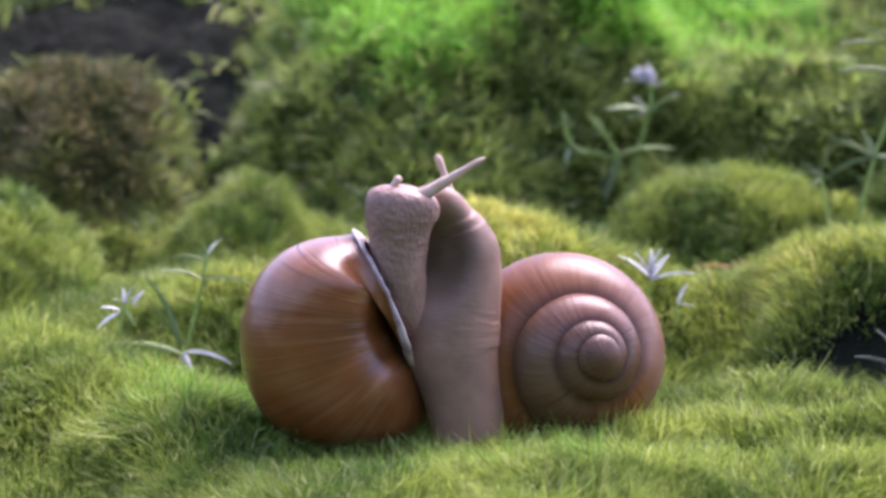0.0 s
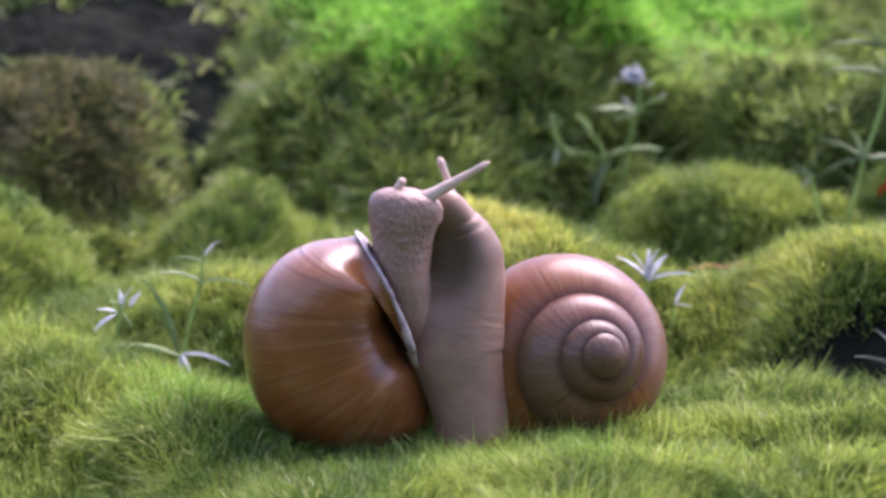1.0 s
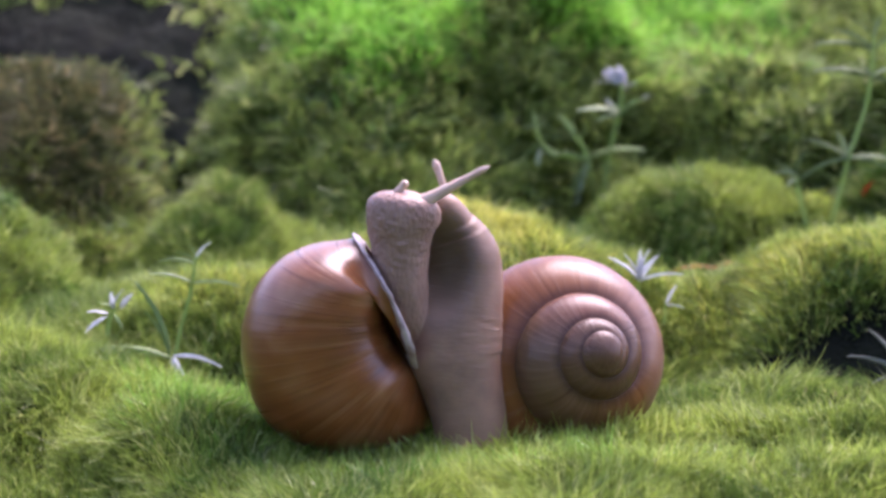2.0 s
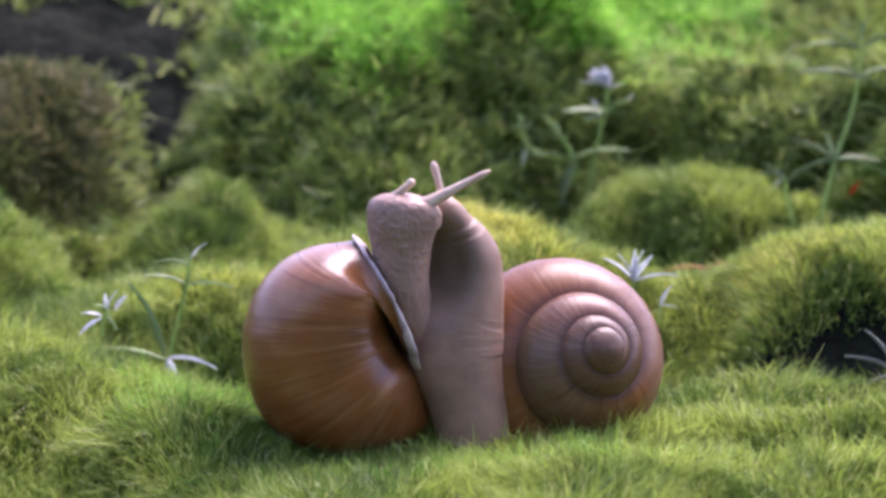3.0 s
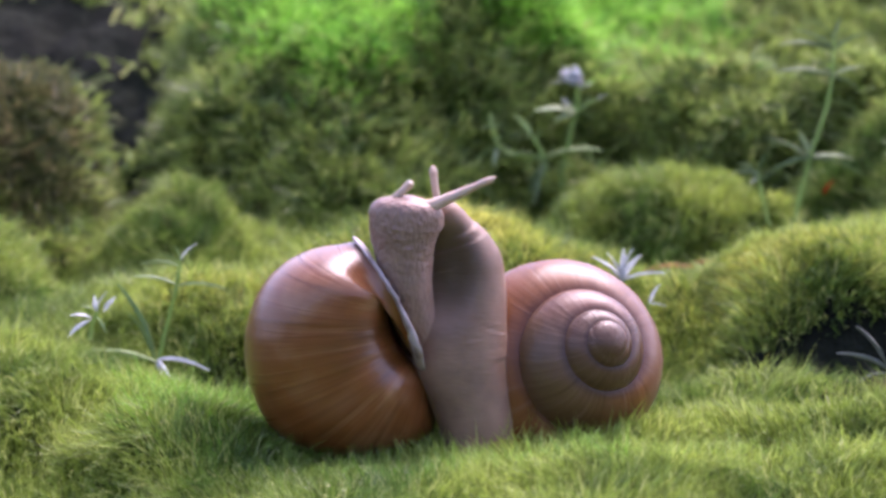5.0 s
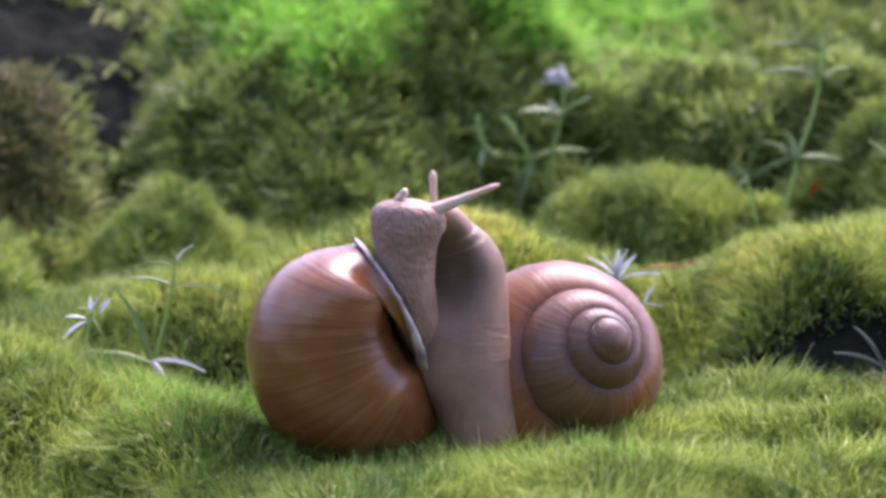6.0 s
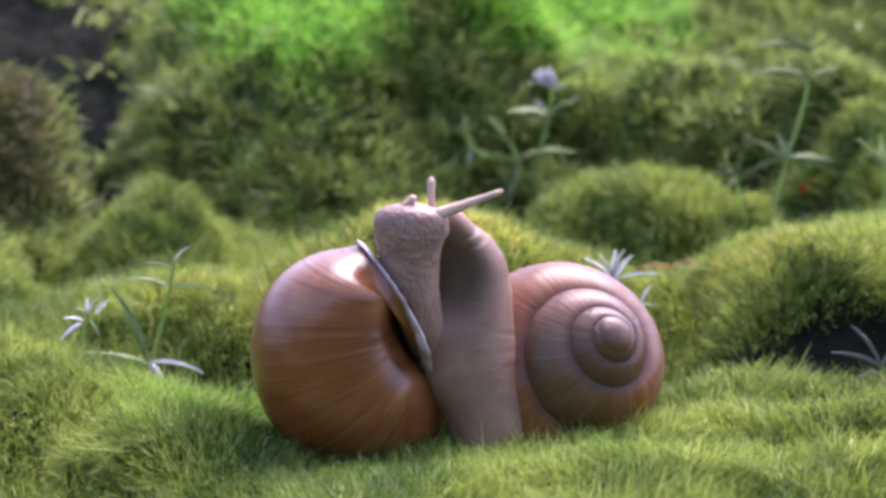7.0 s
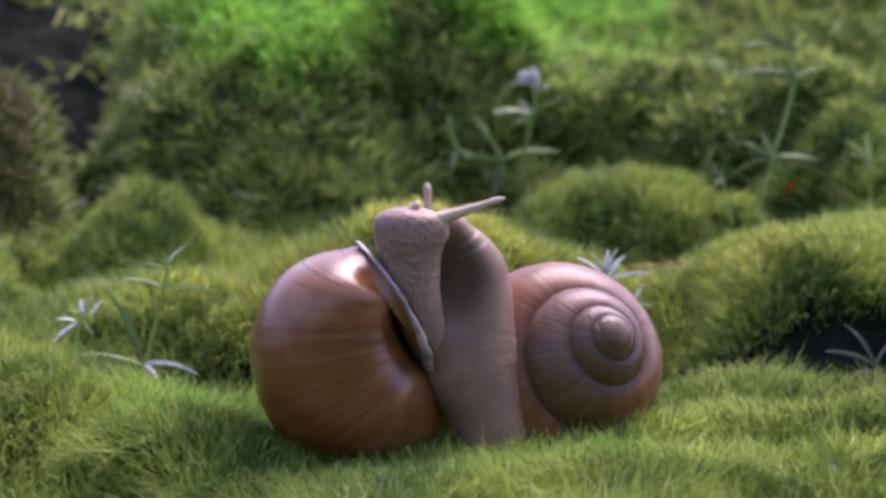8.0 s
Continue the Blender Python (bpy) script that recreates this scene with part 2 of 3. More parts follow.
def bare_shade(x, y):
    """1 in the moss-free spots coloured as shade, with a ragged edge, 0 on the moss."""
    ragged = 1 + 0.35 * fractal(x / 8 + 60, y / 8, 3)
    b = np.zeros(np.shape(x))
    for cx, cy, rx, ry, *_ in HOLLOWS + SHADE_SPOTS:
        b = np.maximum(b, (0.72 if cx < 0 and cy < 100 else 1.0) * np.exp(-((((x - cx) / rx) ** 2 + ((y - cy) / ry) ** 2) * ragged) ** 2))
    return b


def height(x, y):
    """Ground height in millimetres, with an added unseen rise behind the camera."""
    # below y -760 the ground is raised only to cut sky light from the front
    h = np.interp(y, (-60000, -4000, -1700, -1150, -760, -160, -40, 30, 70, 110, 150, 200, 250, 300, 350, 420, 520, 700, 3000, 60000),
                  (3600, 1200, 400, 150, 0, -6, 0, 1, 3, 10, 10, 15, 28, 37, 52, 100, 150, 190, 400, 3000))
    ragged = 1 + 0.28 * fractal(x / 22 + 11, y / 22 + 4, 3) * np.clip(np.abs(y) / 80, 0.2, 1)
    for cx, cy, a, rx, ry, p in MOUNDS:
        q = (((x - cx) / rx) ** 2 + ((y - cy) / ry) ** 2) * ragged
        h = h + a * np.exp(-q ** (p / 2))
    for cx, cy, rx, ry, deep in HOLLOWS:
        h = h - deep * np.exp(-((x - cx) / rx) ** 2 - ((y - cy) / ry) ** 2)
    near = np.exp(-(x / 48) ** 2 - ((y + 2) / 30) ** 2)
    return h + (fractal(x / 34, y / 34) * 2.2 + fractal(x / 11 + 40, y / 11, 3) * 1.4 * np.clip(0.6 + y / 200, 0.6, 2.4)) * (1 - 0.75 * near)


def axis_steps(lo, hi, step, far):
    inner = np.arange(lo, hi + step, step)
    grow = np.geomspace(step * 2, far, 26)
    return np.r_[lo - grow[::-1], inner, inner[-1] + grow]


def build_ground():
    xs, ys = axis_steps(-260, 260, 2.6, 60000), axis_steps(-170, 620, 2.6, 60000)
    gx, gy = np.meshgrid(xs, ys)
    gz = height(gx, gy) - 0.6
    nx, ny = len(xs), len(ys)
    i = np.arange(nx * ny).reshape(ny, nx)
    faces = np.stack([i[:-1, :-1], i[:-1, 1:], i[1:, 1:], i[1:, :-1]], -1).reshape(-1, 4)
    me = mesh_from("ground", np.stack([gx, gy, gz], -1).reshape(-1, 3) * MM, faces.tolist(), TURF)
    me.materials.append(SHADE_SOIL)
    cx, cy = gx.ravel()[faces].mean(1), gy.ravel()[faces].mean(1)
    bare = (bare_shade(cx, cy) > 0.45).astype(np.int32)
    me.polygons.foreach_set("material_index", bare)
    ob = new("ground", me)
    tagged(ob, "uneven mossy bank, the soil in its hollows painted dark as shade", "ground", kind="structure")


build_ground()


def scatter(count, x0, x1, y0, y1):
    x, y = rng.uniform(x0, x1, count), rng.uniform(y0, y1, count)
    e = 0.8
    sx, sy = (height(x + e, y) - height(x - e, y)) / (2 * e), (height(x, y + e) - height(x, y - e)) / (2 * e)
    steep = np.sqrt(1 + sx**2 + sy**2)
    keep = rng.random(count) < np.minimum(steep, 3) / 3
    keep &= rng.random(count) > 1.1 * bare_shade(x, y)
    x, y, sx, sy = x[keep], y[keep], sx[keep], sy[keep]
    nrm = np.stack([-sx, -sy, np.ones_like(sx)], -1)
    return np.stack([x, y, height(x, y)], -1), nrm / np.linalg.norm(nrm, axis=1, keepdims=True)


def blades(name, roots, nrm, length, width, mat, label, spread=0.34, lift=0.5, tuft=5.0):
    """One mesh of bent, tapering blades."""
    n = len(roots)
    x, y = roots[:, 0], roots[:, 1]
    comb = np.stack([fractal(x / 10 + 9, y / 10, 2), fractal(x / 10, y / 10 + 31, 2) - 0.3, np.zeros(n)], -1)
    d = nrm * 0.7 + np.array([0, 0, lift]) + rng.normal(0, spread, (n, 3)) + comb * 0.75
    d /= np.linalg.norm(d, axis=1, keepdims=True)
    ln = rng.uniform(*length, n)[:, None] * (1 + 0.35 * fractal(x / 20 + 3, y / 20 + 8, 2))[:, None]
    side = np.cross(d, rng.normal(0, 1, (n, 3)))
    side /= np.linalg.norm(side, axis=1, keepdims=True)
    w = rng.uniform(0.7, 1.3, n)[:, None] * width
    bend = rng.normal(0, 0.22, (n, 3)) + comb * 0.2 - [0, 0, 0.14]
    mid = roots + d * ln * 0.55
    tip = roots + d * ln + bend * ln
    # blades lean together into tufts
    ix, iy = np.floor(x / tuft).astype(int), np.floor(y / tuft).astype(int)
    heart = np.stack([(ix + LATTICE[ix % 256, iy % 256]) * tuft - x, (iy + LATTICE[iy % 256, (ix + 91) % 256]) * tuft - y, np.zeros(n)], -1)
    tip = tip + heart * 0.42
    mid = mid + heart * 0.12
    root = roots - nrm * 0.8
    v = np.stack([root - side * w, root + side * w, mid + side * w * 0.85, mid - side * w * 0.85, tip], 1).reshape(-1, 3) * MM
    me = bpy.data.meshes.new(name)
    me.vertices.add(n * 5)
    me.vertices.foreach_set("co", v.astype(np.float32).ravel())
    base = np.arange(n)[:, None] * 5
    me.loops.add(n * 7)
    me.loops.foreach_set("vertex_index", (base + [0, 1, 2, 3, 3, 2, 4]).ravel().astype(np.int32))
    me.polygons.add(n * 2)
    me.polygons.foreach_set("loop_start", (np.arange(n)[:, None] * 7 + [0, 4]).ravel().astype(np.int32))
    me.materials.append(mat)
    me.update(calc_edges=True)
    return tagged(new(name, me), label, "moss", kind="stuff")


def build_moss():
    near_p, near_n = scatter(760000, -150, 150, -150, 122)
    mid_p, mid_n = scatter(330000, -185, 185, 122, 262)
    far_p, far_n = scatter(330000, -240, 240, 262, 520)
    gold = lambda p: np.maximum(np.exp(-(((p[:, 0] - 4) / 44) ** 2 + ((p[:, 1] - 104) / 22) ** 2)),
                                 np.maximum(0.8 * np.exp(-(((p[:, 0] - 98) / 46) ** 2 + ((p[:, 1] - 106) / 16) ** 2)),
                                            0.75 * np.exp(-(((p[:, 0] + 44) / 40) ** 2 + ((p[:, 1] - 100) / 15) ** 2)))) > rng.random(len(p)) * 0.9 + 0.05
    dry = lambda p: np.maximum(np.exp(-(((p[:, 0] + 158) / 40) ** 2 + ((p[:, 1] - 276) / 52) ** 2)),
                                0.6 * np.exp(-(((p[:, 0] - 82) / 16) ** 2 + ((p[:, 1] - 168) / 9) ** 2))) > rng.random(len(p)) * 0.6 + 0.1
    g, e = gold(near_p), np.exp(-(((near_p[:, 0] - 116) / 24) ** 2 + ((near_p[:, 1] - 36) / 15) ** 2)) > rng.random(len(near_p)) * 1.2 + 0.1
    x, y = near_p[:, 0], near_p[:, 1]
    fresh = np.maximum(np.exp(-((x + 54) / 22) ** 2 - ((y - 18) / 24) ** 2), 0.9 * np.exp(-((x - 22) / 46) ** 2 - ((y + 36) / 12) ** 2)) * (1 + 0.5 * fractal(x / 14, y / 14, 2))
    v = ~g & ~e & (fresh > 0.15 + 0.8 * rng.random(len(x)))
    blades("green_moss", near_p[v], near_n[v], (3.8, 9.0), 0.18, MOSS_FRESH, "vivid green moss between the yellower ridges")
    blades("fur_moss", near_p[~g & ~e & ~v], near_n[~g & ~e & ~v], (3.8, 9.0), 0.18, MOSS, "bright green fur-like moss covering the near mounds")
    blades("golden_moss", near_p[g], near_n[g], (3.2, 6.2), 0.16, MOSS_GOLD, "yellow-green moss cushion behind the two snails")
    b = dry(mid_p)
    blades("bank_moss", mid_p[~b], mid_n[~b], (3.8, 8.0), 0.25, MOSS, "green moss cushions on the rising bank", tuft=7.0)
    c = dry(far_p)
    wave = fractal(far_p[:, 1] / 18, far_p[:, 0] / 18, 2)
    crown = 20 * np.exp(-((far_p[:, 0] + 40 + 10 * wave) / 27) ** 2) + 17 * np.exp(-((far_p[:, 0] - 72 + 8 * wave) / 34) ** 2)
    top = ~c & (crown > 1.5) & (far_p[:, 2] + crown + 9 * fractal(far_p[:, 0] / 25, far_p[:, 1] / 25, 3) + rng.normal(0, 8, len(far_p)) > 102)
    blades("lime_moss", far_p[top], far_n[top], (5.5, 11.0), 0.5, MOSS_LIME, "bright lime-green moss crowning the bank", 0.5, 0.5, 11.0)
    c = c | top
    blades("feather_moss", far_p[~c], far_n[~c], (5.5, 11.0), 0.7, MOSS_FAR, "deep green feathery moss on the high bank", 0.6, 0.5, 11.0)
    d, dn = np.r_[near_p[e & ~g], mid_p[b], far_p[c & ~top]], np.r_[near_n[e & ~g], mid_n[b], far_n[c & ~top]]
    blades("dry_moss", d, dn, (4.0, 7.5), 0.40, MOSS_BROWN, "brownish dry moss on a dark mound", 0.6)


build_moss()


# ---- snails ----
def shell_sections(end, size, kappa, tau, whorl, flare, aspect, oblique, pinch=0.0, turns=3.35, extra=0.0, per_turn=64, around=48):
    """A tube wound up a cone: rings from the apex to the mouth, at radius size (mm) there. The apex points along +z."""
    th = np.linspace(-turns * 2 * np.pi, extra, int(turns * per_turn) + 1)
    a = size * whorl ** (th / (2 * np.pi))
    ph = np.linspace(0, 2 * np.pi, around, endpoint=False)
    ridge = 1 + 0.010 * value_noise(th * 9, th * 0 + 3.3) + 0.006 * value_noise(th * 23, th * 0 + 8.1)
    r = kappa * a * ridge * (1 + flare * np.clip(1 + th / (1.5 * np.pi), 0, 1) ** 2)
    r = r * (1 - pinch * np.exp(-((th - extra + 0.24) / 0.17) ** 2) + 0.5 * pinch * np.exp(-((th - extra) / 0.08) ** 2))
    rad = a[:, None] + r[:, None] * np.cos(ph)
    zz = (-tau * a)[:, None] + r[:, None] * np.sin(ph) * aspect
    ang = th[:, None] + end + oblique * np.sin(ph)
    v = np.stack([rad * np.cos(ang), rad * np.sin(ang), zz], -1)
    uv = np.stack([(th[:, None] + 0.8 * oblique * np.sin(ph)) / (2 * np.pi), np.broadcast_to(ph / (2 * np.pi), rad.shape)], -1)
    return v, uv


def tube_faces(n, k, close_start=False, close_end=False):
    i = np.arange(n * k).reshape(n, k)
    j = np.roll(i, -1, 1)
    f = np.stack([i[:-1], i[1:], j[1:], j[:-1]], -1).reshape(-1, 4).tolist()
    if close_start:
        f.append(i[0].tolist())
    if close_end:
        f.append(i[-1][::-1].tolist())
    return f


def rim(shell_part, v, thick, wide, label):
    """The thickened, uneven rim round a shell's mouth."""
    end, mid = v[-1], v[-1].mean(0)
    fwd = (v[-1] - v[-3]).mean(0)
    fwd /= np.linalg.norm(fwd)
    out = (end - mid) / np.linalg.norm(end - mid, axis=1, keepdims=True)
    k = len(end)
    wob = (1 + 0.45 * value_noise(np.arange(k) * 1.4, np.full(k, 2.2)))[:, None]
    rings = [end + out * (thick * math.cos(s) * wob) + fwd * (wide * math.sin(s) * wob + 0.1) for s in np.linspace(0, 2 * np.pi, 10, endpoint=False)]
    i = np.arange(k * 10).reshape(k, 10)
    j, n = np.roll(i, -1, 1), np.roll(i, -1, 0)
    faces = np.stack([i, n, np.roll(n, -1, 1), j], -1).reshape(-1, 4).tolist()
    part("lip", mesh_from("lip", np.stack(rings, 1).reshape(-1, 3) * MM, faces, LIP), shell_part, None, label)


def shell(parent, form, middle, mat, label):
    v, uv = shell_sections(*form)
    n, k = v.shape[:2]
    centre = np.array(middle)
    v = v - centre
    # a blunt dome closes the apex
    a0 = form[1] * form[4] ** -form[9]
    la, lo = np.meshgrid(np.linspace(1.5, -1.2, 10), np.linspace(0, 2 * np.pi, 24, endpoint=False), indexing="ij")
    flat, tall = a0 * (1 + 1.0 * form[2]), a0 * form[2] * form[6] * 1.4
    dome = np.stack([np.cos(la) * np.cos(lo) * flat, np.cos(la) * np.sin(lo) * flat, np.sin(la) * tall - form[3] * a0], -1) - centre
    faces = tube_faces(n, k, True) + [[i + n * k for i in f] for f in tube_faces(10, 24, True)]
    uvs = np.r_[uv.reshape(-1, 2), np.stack([lo / 6.283 - form[9], 0.6 + la * 0.05], -1).reshape(-1, 2)]
    me = mesh_from("shell", np.r_[v.reshape(-1, 3), dome.reshape(-1, 3)] * MM, faces, mat, True, uvs)
    ob = part("shell", me, parent, None, label)
    rim(ob, v, 0.3, 0.8, "pale thickened shell lip")
    return ob


def sweep(spine, around=72, steps=110, tubercle=0.0, wrinkle=0.0, dent=None, seed=0.0, smooth=10, rough_from=0.0):
    """A soft limb. spine rows: x, y, z, half width across, half depth (mm)."""
    s = np.array(spine, float)
    t = np.r_[0, np.cumsum(np.linalg.norm(np.diff(s[:, :3], axis=0), axis=1))]
    u = np.linspace(0, t[-1], steps)
    cur = np.stack([np.interp(u, t, s[:, c]) for c in range(5)], -1)
    for _ in range(smooth):
        cur[1:-1] = (cur[:-2] + 2 * cur[1:-1] + cur[2:]) / 4
    tan = np.gradient(cur[:, :3], axis=0)
    tan /= np.linalg.norm(tan, axis=1, keepdims=True)
    back = np.cross(tan, np.array([1.0, 0, 0]))
    back /= np.linalg.norm(back, axis=1, keepdims=True)
    across = np.cross(back, tan)
    ph = np.linspace(0, 2 * np.pi, around, endpoint=False)
    cs, sn = np.cos(ph), np.sin(ph)
    uu, pp = np.meshgrid(u, ph, indexing="ij")
    rel = 1 + wrinkle * (fractal(uu * 0.75 + seed, np.cos(pp) * 1.3 + seed, 3)) + tubercle * np.clip((uu / u[-1] - rough_from) * 6 + 0.5, 0.12, 1) * np.abs(
        fractal(uu * 1.0 + pp * 1.6 + seed, pp * 4.6 - uu * 0.25 + seed, 2))
    v = cur[:, None, :3] + across[:, None] * (cur[:, 3:4] * cs * rel)[..., None] + back[:, None] * (cur[:, 4:5] * sn * rel)[..., None]
    if dent:
        cx, cz, rx, rz, depth = dent
        q = ((v[..., 0] - cx) / rx) ** 2 + ((v[..., 2] - cz) / rz) ** 2
        front = v[..., 1] < np.broadcast_to(cur[:, None, 1], v.shape[:2])
        v[..., 1] += np.where(front, depth * np.exp(-q**1.5), 0)
    return mesh_shape(v)


def mesh_shape(v):
    return v, tube_faces(v.shape[0], v.shape[1], True, True)


def limb(name, parent, spine, mat, label="", m=None, **kw):
    v, f = sweep(spine, **kw)
    return part(name, mesh_from(name, v.reshape(-1, 3) * MM, f, mat), parent, m, label)


def tentacle(name, parent, length, base, tip, m, label=""):
    """Along local +z from the origin, with a rounded knob at the end."""
    rows = [(0, 0, -1.2, base, base), (0, 0, 0, base, base), (0, 0, length * 0.3, base * 0.62, base * 0.62),
            (0, 0, length * 0.85, tip, tip), (0, 0, length * 0.93, tip * 1.35, tip * 1.35),
            (0, 0, length * 0.985, tip * 1.1, tip * 1.1), (0, 0, length, tip * 0.25, tip * 0.25)]
    return limb(name, parent, rows, FEELER, label, m, around=20, steps=48, wrinkle=0.05)


def aim(base, tip):
    """A pose at base whose +z points at tip (mm)."""
    b, d = Vector(base) * MM, Vector(tip) - Vector(base)
    return Matrix.Translation(b) @ d.to_track_quat("Z", "Y").to_matrix().to_4x4()


# brown snail: shell mouth turned to the other snail, head raised over it
# the whorl, from the mouth inwards: outer edge x, z; inner edge x, z; half depth and middle in y (mm, at rest in the middle of the clip)
WHORL = (
    (-21.2, 47.9, -8.0, 20.1, 12.2, -2.4), (-22.4, 48.0, -9.4, 22.5, 11.6, -2.2), (-24.0, 47.6, -11.0, 26.5, 12.4, -2.0), (-26.7, 47.2, -12.6, 32.5, 14.4, -2.0),
    (-31.3, 46.6, -13.6, 35.6, 16.2, -2.0), (-36.6, 44.5, -14.2, 35.4, 17.4, -2.4), (-42.0, 40.0, -14.6, 33.6, 18.0, -2.6), (-45.3, 34.0, -14.6, 31.4, 18.4, -2.6),
    (-47.1, 26.6, -14.3, 29.2, 18.6, -2.6), (-46.8, 19.4, -13.6, 27.0, 18.6, -2.4), (-44.8, 12.4, -12.7, 25.0, 18.4, -2.2), (-40.8, 5.6, -11.6, 23.2, 18.0, -1.8),
    (-34.6, 0.6, -10.2, 21.9, 17.2, -1.4), (-26.7, -1.6, -8.9, 20.6, 16.2, -0.8), (-19.2, -1.2, -7.7, 19.6, 13.6, 0.8), (-11.7, -1.0, -6.4, 18.6, 12.0, 2.6),
    (-5.0, 2.0, -5.8, 17.6, 10.6, 5.4), (-2.6, 8.0, -7.6, 16.6, 9.4, 9.0), (-3.0, 15.5, -8.6, 16.6, 8.4, 12.5), (-6.5, 24.0, -10.4, 17.8, 7.6, 15.5),
    (-16.0, 28.0, -14.2, 17.8, 6.8, 18.0), (-23.0, 23.0, -15.2, 16.6, 6.0, 20.0), (-24.0, 14.0, -15.6, 15.6, 5.2, 21.5), (-17.0, 8.0, -15.0, 14.6, 4.4, 23.0),
    (-10.5, 12.0, -14.4, 15.0, 3.6, 24.5), (-13.0, 19.0, -14.6, 15.6, 2.8, 26.0), (-18.0, 17.0, -15.0, 15.4, 1.8, 27.0), (-15.4, 14.2, -15.0, 15.0, 0.8, 27.8))


def whorl_rings(around=60, per_row=9):
    """Rings from the apex to the mouth; each bulges to the front between its inner and its outer edge."""
    rows = np.array(WHORL)[::-1]
    at = np.arange(len(rows))
    fine = np.linspace(0, len(rows) - 1, (len(rows) - 1) * per_row + 1)
    row = np.stack([np.interp(fine, at, rows[:, c]) for c in range(6)], -1)
    for _ in range(26):
        row[1:-1] = (row[:-2] + 2 * row[1:-1] + row[2:]) / 4
    out, inn, deep, yc = row[:, None, 0:2], row[:, None, 2:4], row[:, 4:5], row[:, 5:6]
    ph = np.linspace(0, 2 * np.pi, around, endpoint=False)
    cs, sn = np.cos(ph), np.sin(ph)
    grown = 1 + 0.004 * value_noise(fine * 2.1, fine * 0 + 3.3) + 0.003 * value_noise(fine * 5.3, fine * 0 + 8.1)
    boxed = np.where(cs < 0, -np.abs(cs) ** 0.8, cs)   # the inner flank is steeper
    w = 0.5 + 0.5 * boxed[None, :] * grown[:, None]
    xz = inn + (out - inn) * w[..., None]
    edge = (out - inn) / np.linalg.norm(out - inn, axis=-1, keepdims=True)
    bow = 2.6 * np.clip((fine - (len(rows) - 1) + 3.2) / 3.2, 0, 1)[:, None] ** 1.5 * sn.clip(0) ** 2
    xz = xz + np.stack([edge[..., 1], -edge[..., 0]], -1) * bow[..., None]
    relief = 1 + 0.003 * value_noise(np.broadcast_to(fine[:, None] * 1.7, w.shape), np.broadcast_to(ph * 0.6, w.shape))
    y = yc - deep * np.where(cs < 0, np.sign(sn) * np.abs(sn) ** 0.8, sn) * relief
    v = np.stack([xz[..., 0], y, xz[..., 1]], -1)
    uv = np.stack([np.broadcast_to(fine[:, None] / 18, w.shape), np.broadcast_to(ph / (2 * np.pi), w.shape)], -1)
    return v, uv


brown_snail = tagged(new("roman_snail"), "snail with glossy brown shell rearing up against another", "snail", "courting snails")
whorl_v, whorl_uv = whorl_rings()
brown_shell = part("shell", mesh_from("shell", whorl_v.reshape(-1, 3) * MM, tube_faces(*whorl_v.shape[:2], True), SHELL_BROWN, True, whorl_uv.reshape(-1, 2)),
                   brown_snail, None, "glossy chestnut-brown shell with pale growth lines")
# added plug closes the open middle; its dark colour stands for groove shade
limb("columella_plug", brown_shell, [(-15, 3, 37, 2.0, 3), (-13.5, 3, 32, 2.8, 4), (-11.5, 3, 26, 2.8, 4), (-8.5, 3, 20, 2.4, 4)], PLUG_DARK, "dark plug added in the shell's middle for its shaded groove", around=24, steps=30)
rim(brown_shell, whorl_v, 0.95, 1.45, "pale thickened shell lip")
brown_head = limb("fore_body", brown_snail, [
    (2.5, 1.5, 8, 3.5, 4), (0.4, 0.6, 17, 4.6, 5.0), (-3.0, -0.6, 23, 5.2, 5.6), (-6.6, -2.6, 28.6, 5.2, 6.0),
    (-9.2, -5.2, 34.0, 5.0, 6.6), (-10.2, -6.4, 40, 5.4, 6.9), (-10.9, -6.9, 46.2, 6.4, 7.0), (-11.0, -7.2, 50, 7.2, 7.2), (-10.8, -7.5, 52.6, 7.9, 7.4),
    (-10.4, -7.8, 54.6, 8.3, 7.2), (-10.1, -8, 56.2, 8.0, 6.8), (-9.9, -8, 57.5, 6.9, 6.0), (-9.8, -8, 58.4, 5.2, 4.8), (-9.7, -8, 58.9, 3.4, 3.2), (-9.7, -8, 59.2, 1.3, 1.2)],
    SKIN, "grey-pink neck and rounded head covered in coarse tubercles", tubercle=0.026, wrinkle=0.006, steps=240, around=120, smooth=8, rough_from=0.62)
long_feeler = tentacle("tentacle", brown_snail, 19.8, 2.2, 0.68, aim((-9.0, -10, 55.2), (8.5, -10, 63.6)))
stub_feeler = tentacle("tentacle", brown_snail, 8.2, 1.35, 0.85, aim((-14.5, -10, 57.4), (-8.4, -10, 62.5)))

# rosy snail: foot pressed upright against the other
rosy_snail = tagged(new("roman_snail"), "snail with pale rosy-brown shell and foot raised upright", "snail", "courting snails")
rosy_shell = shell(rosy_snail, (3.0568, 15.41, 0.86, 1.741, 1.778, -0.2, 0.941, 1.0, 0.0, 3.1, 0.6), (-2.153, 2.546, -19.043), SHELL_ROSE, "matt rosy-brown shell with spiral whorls")
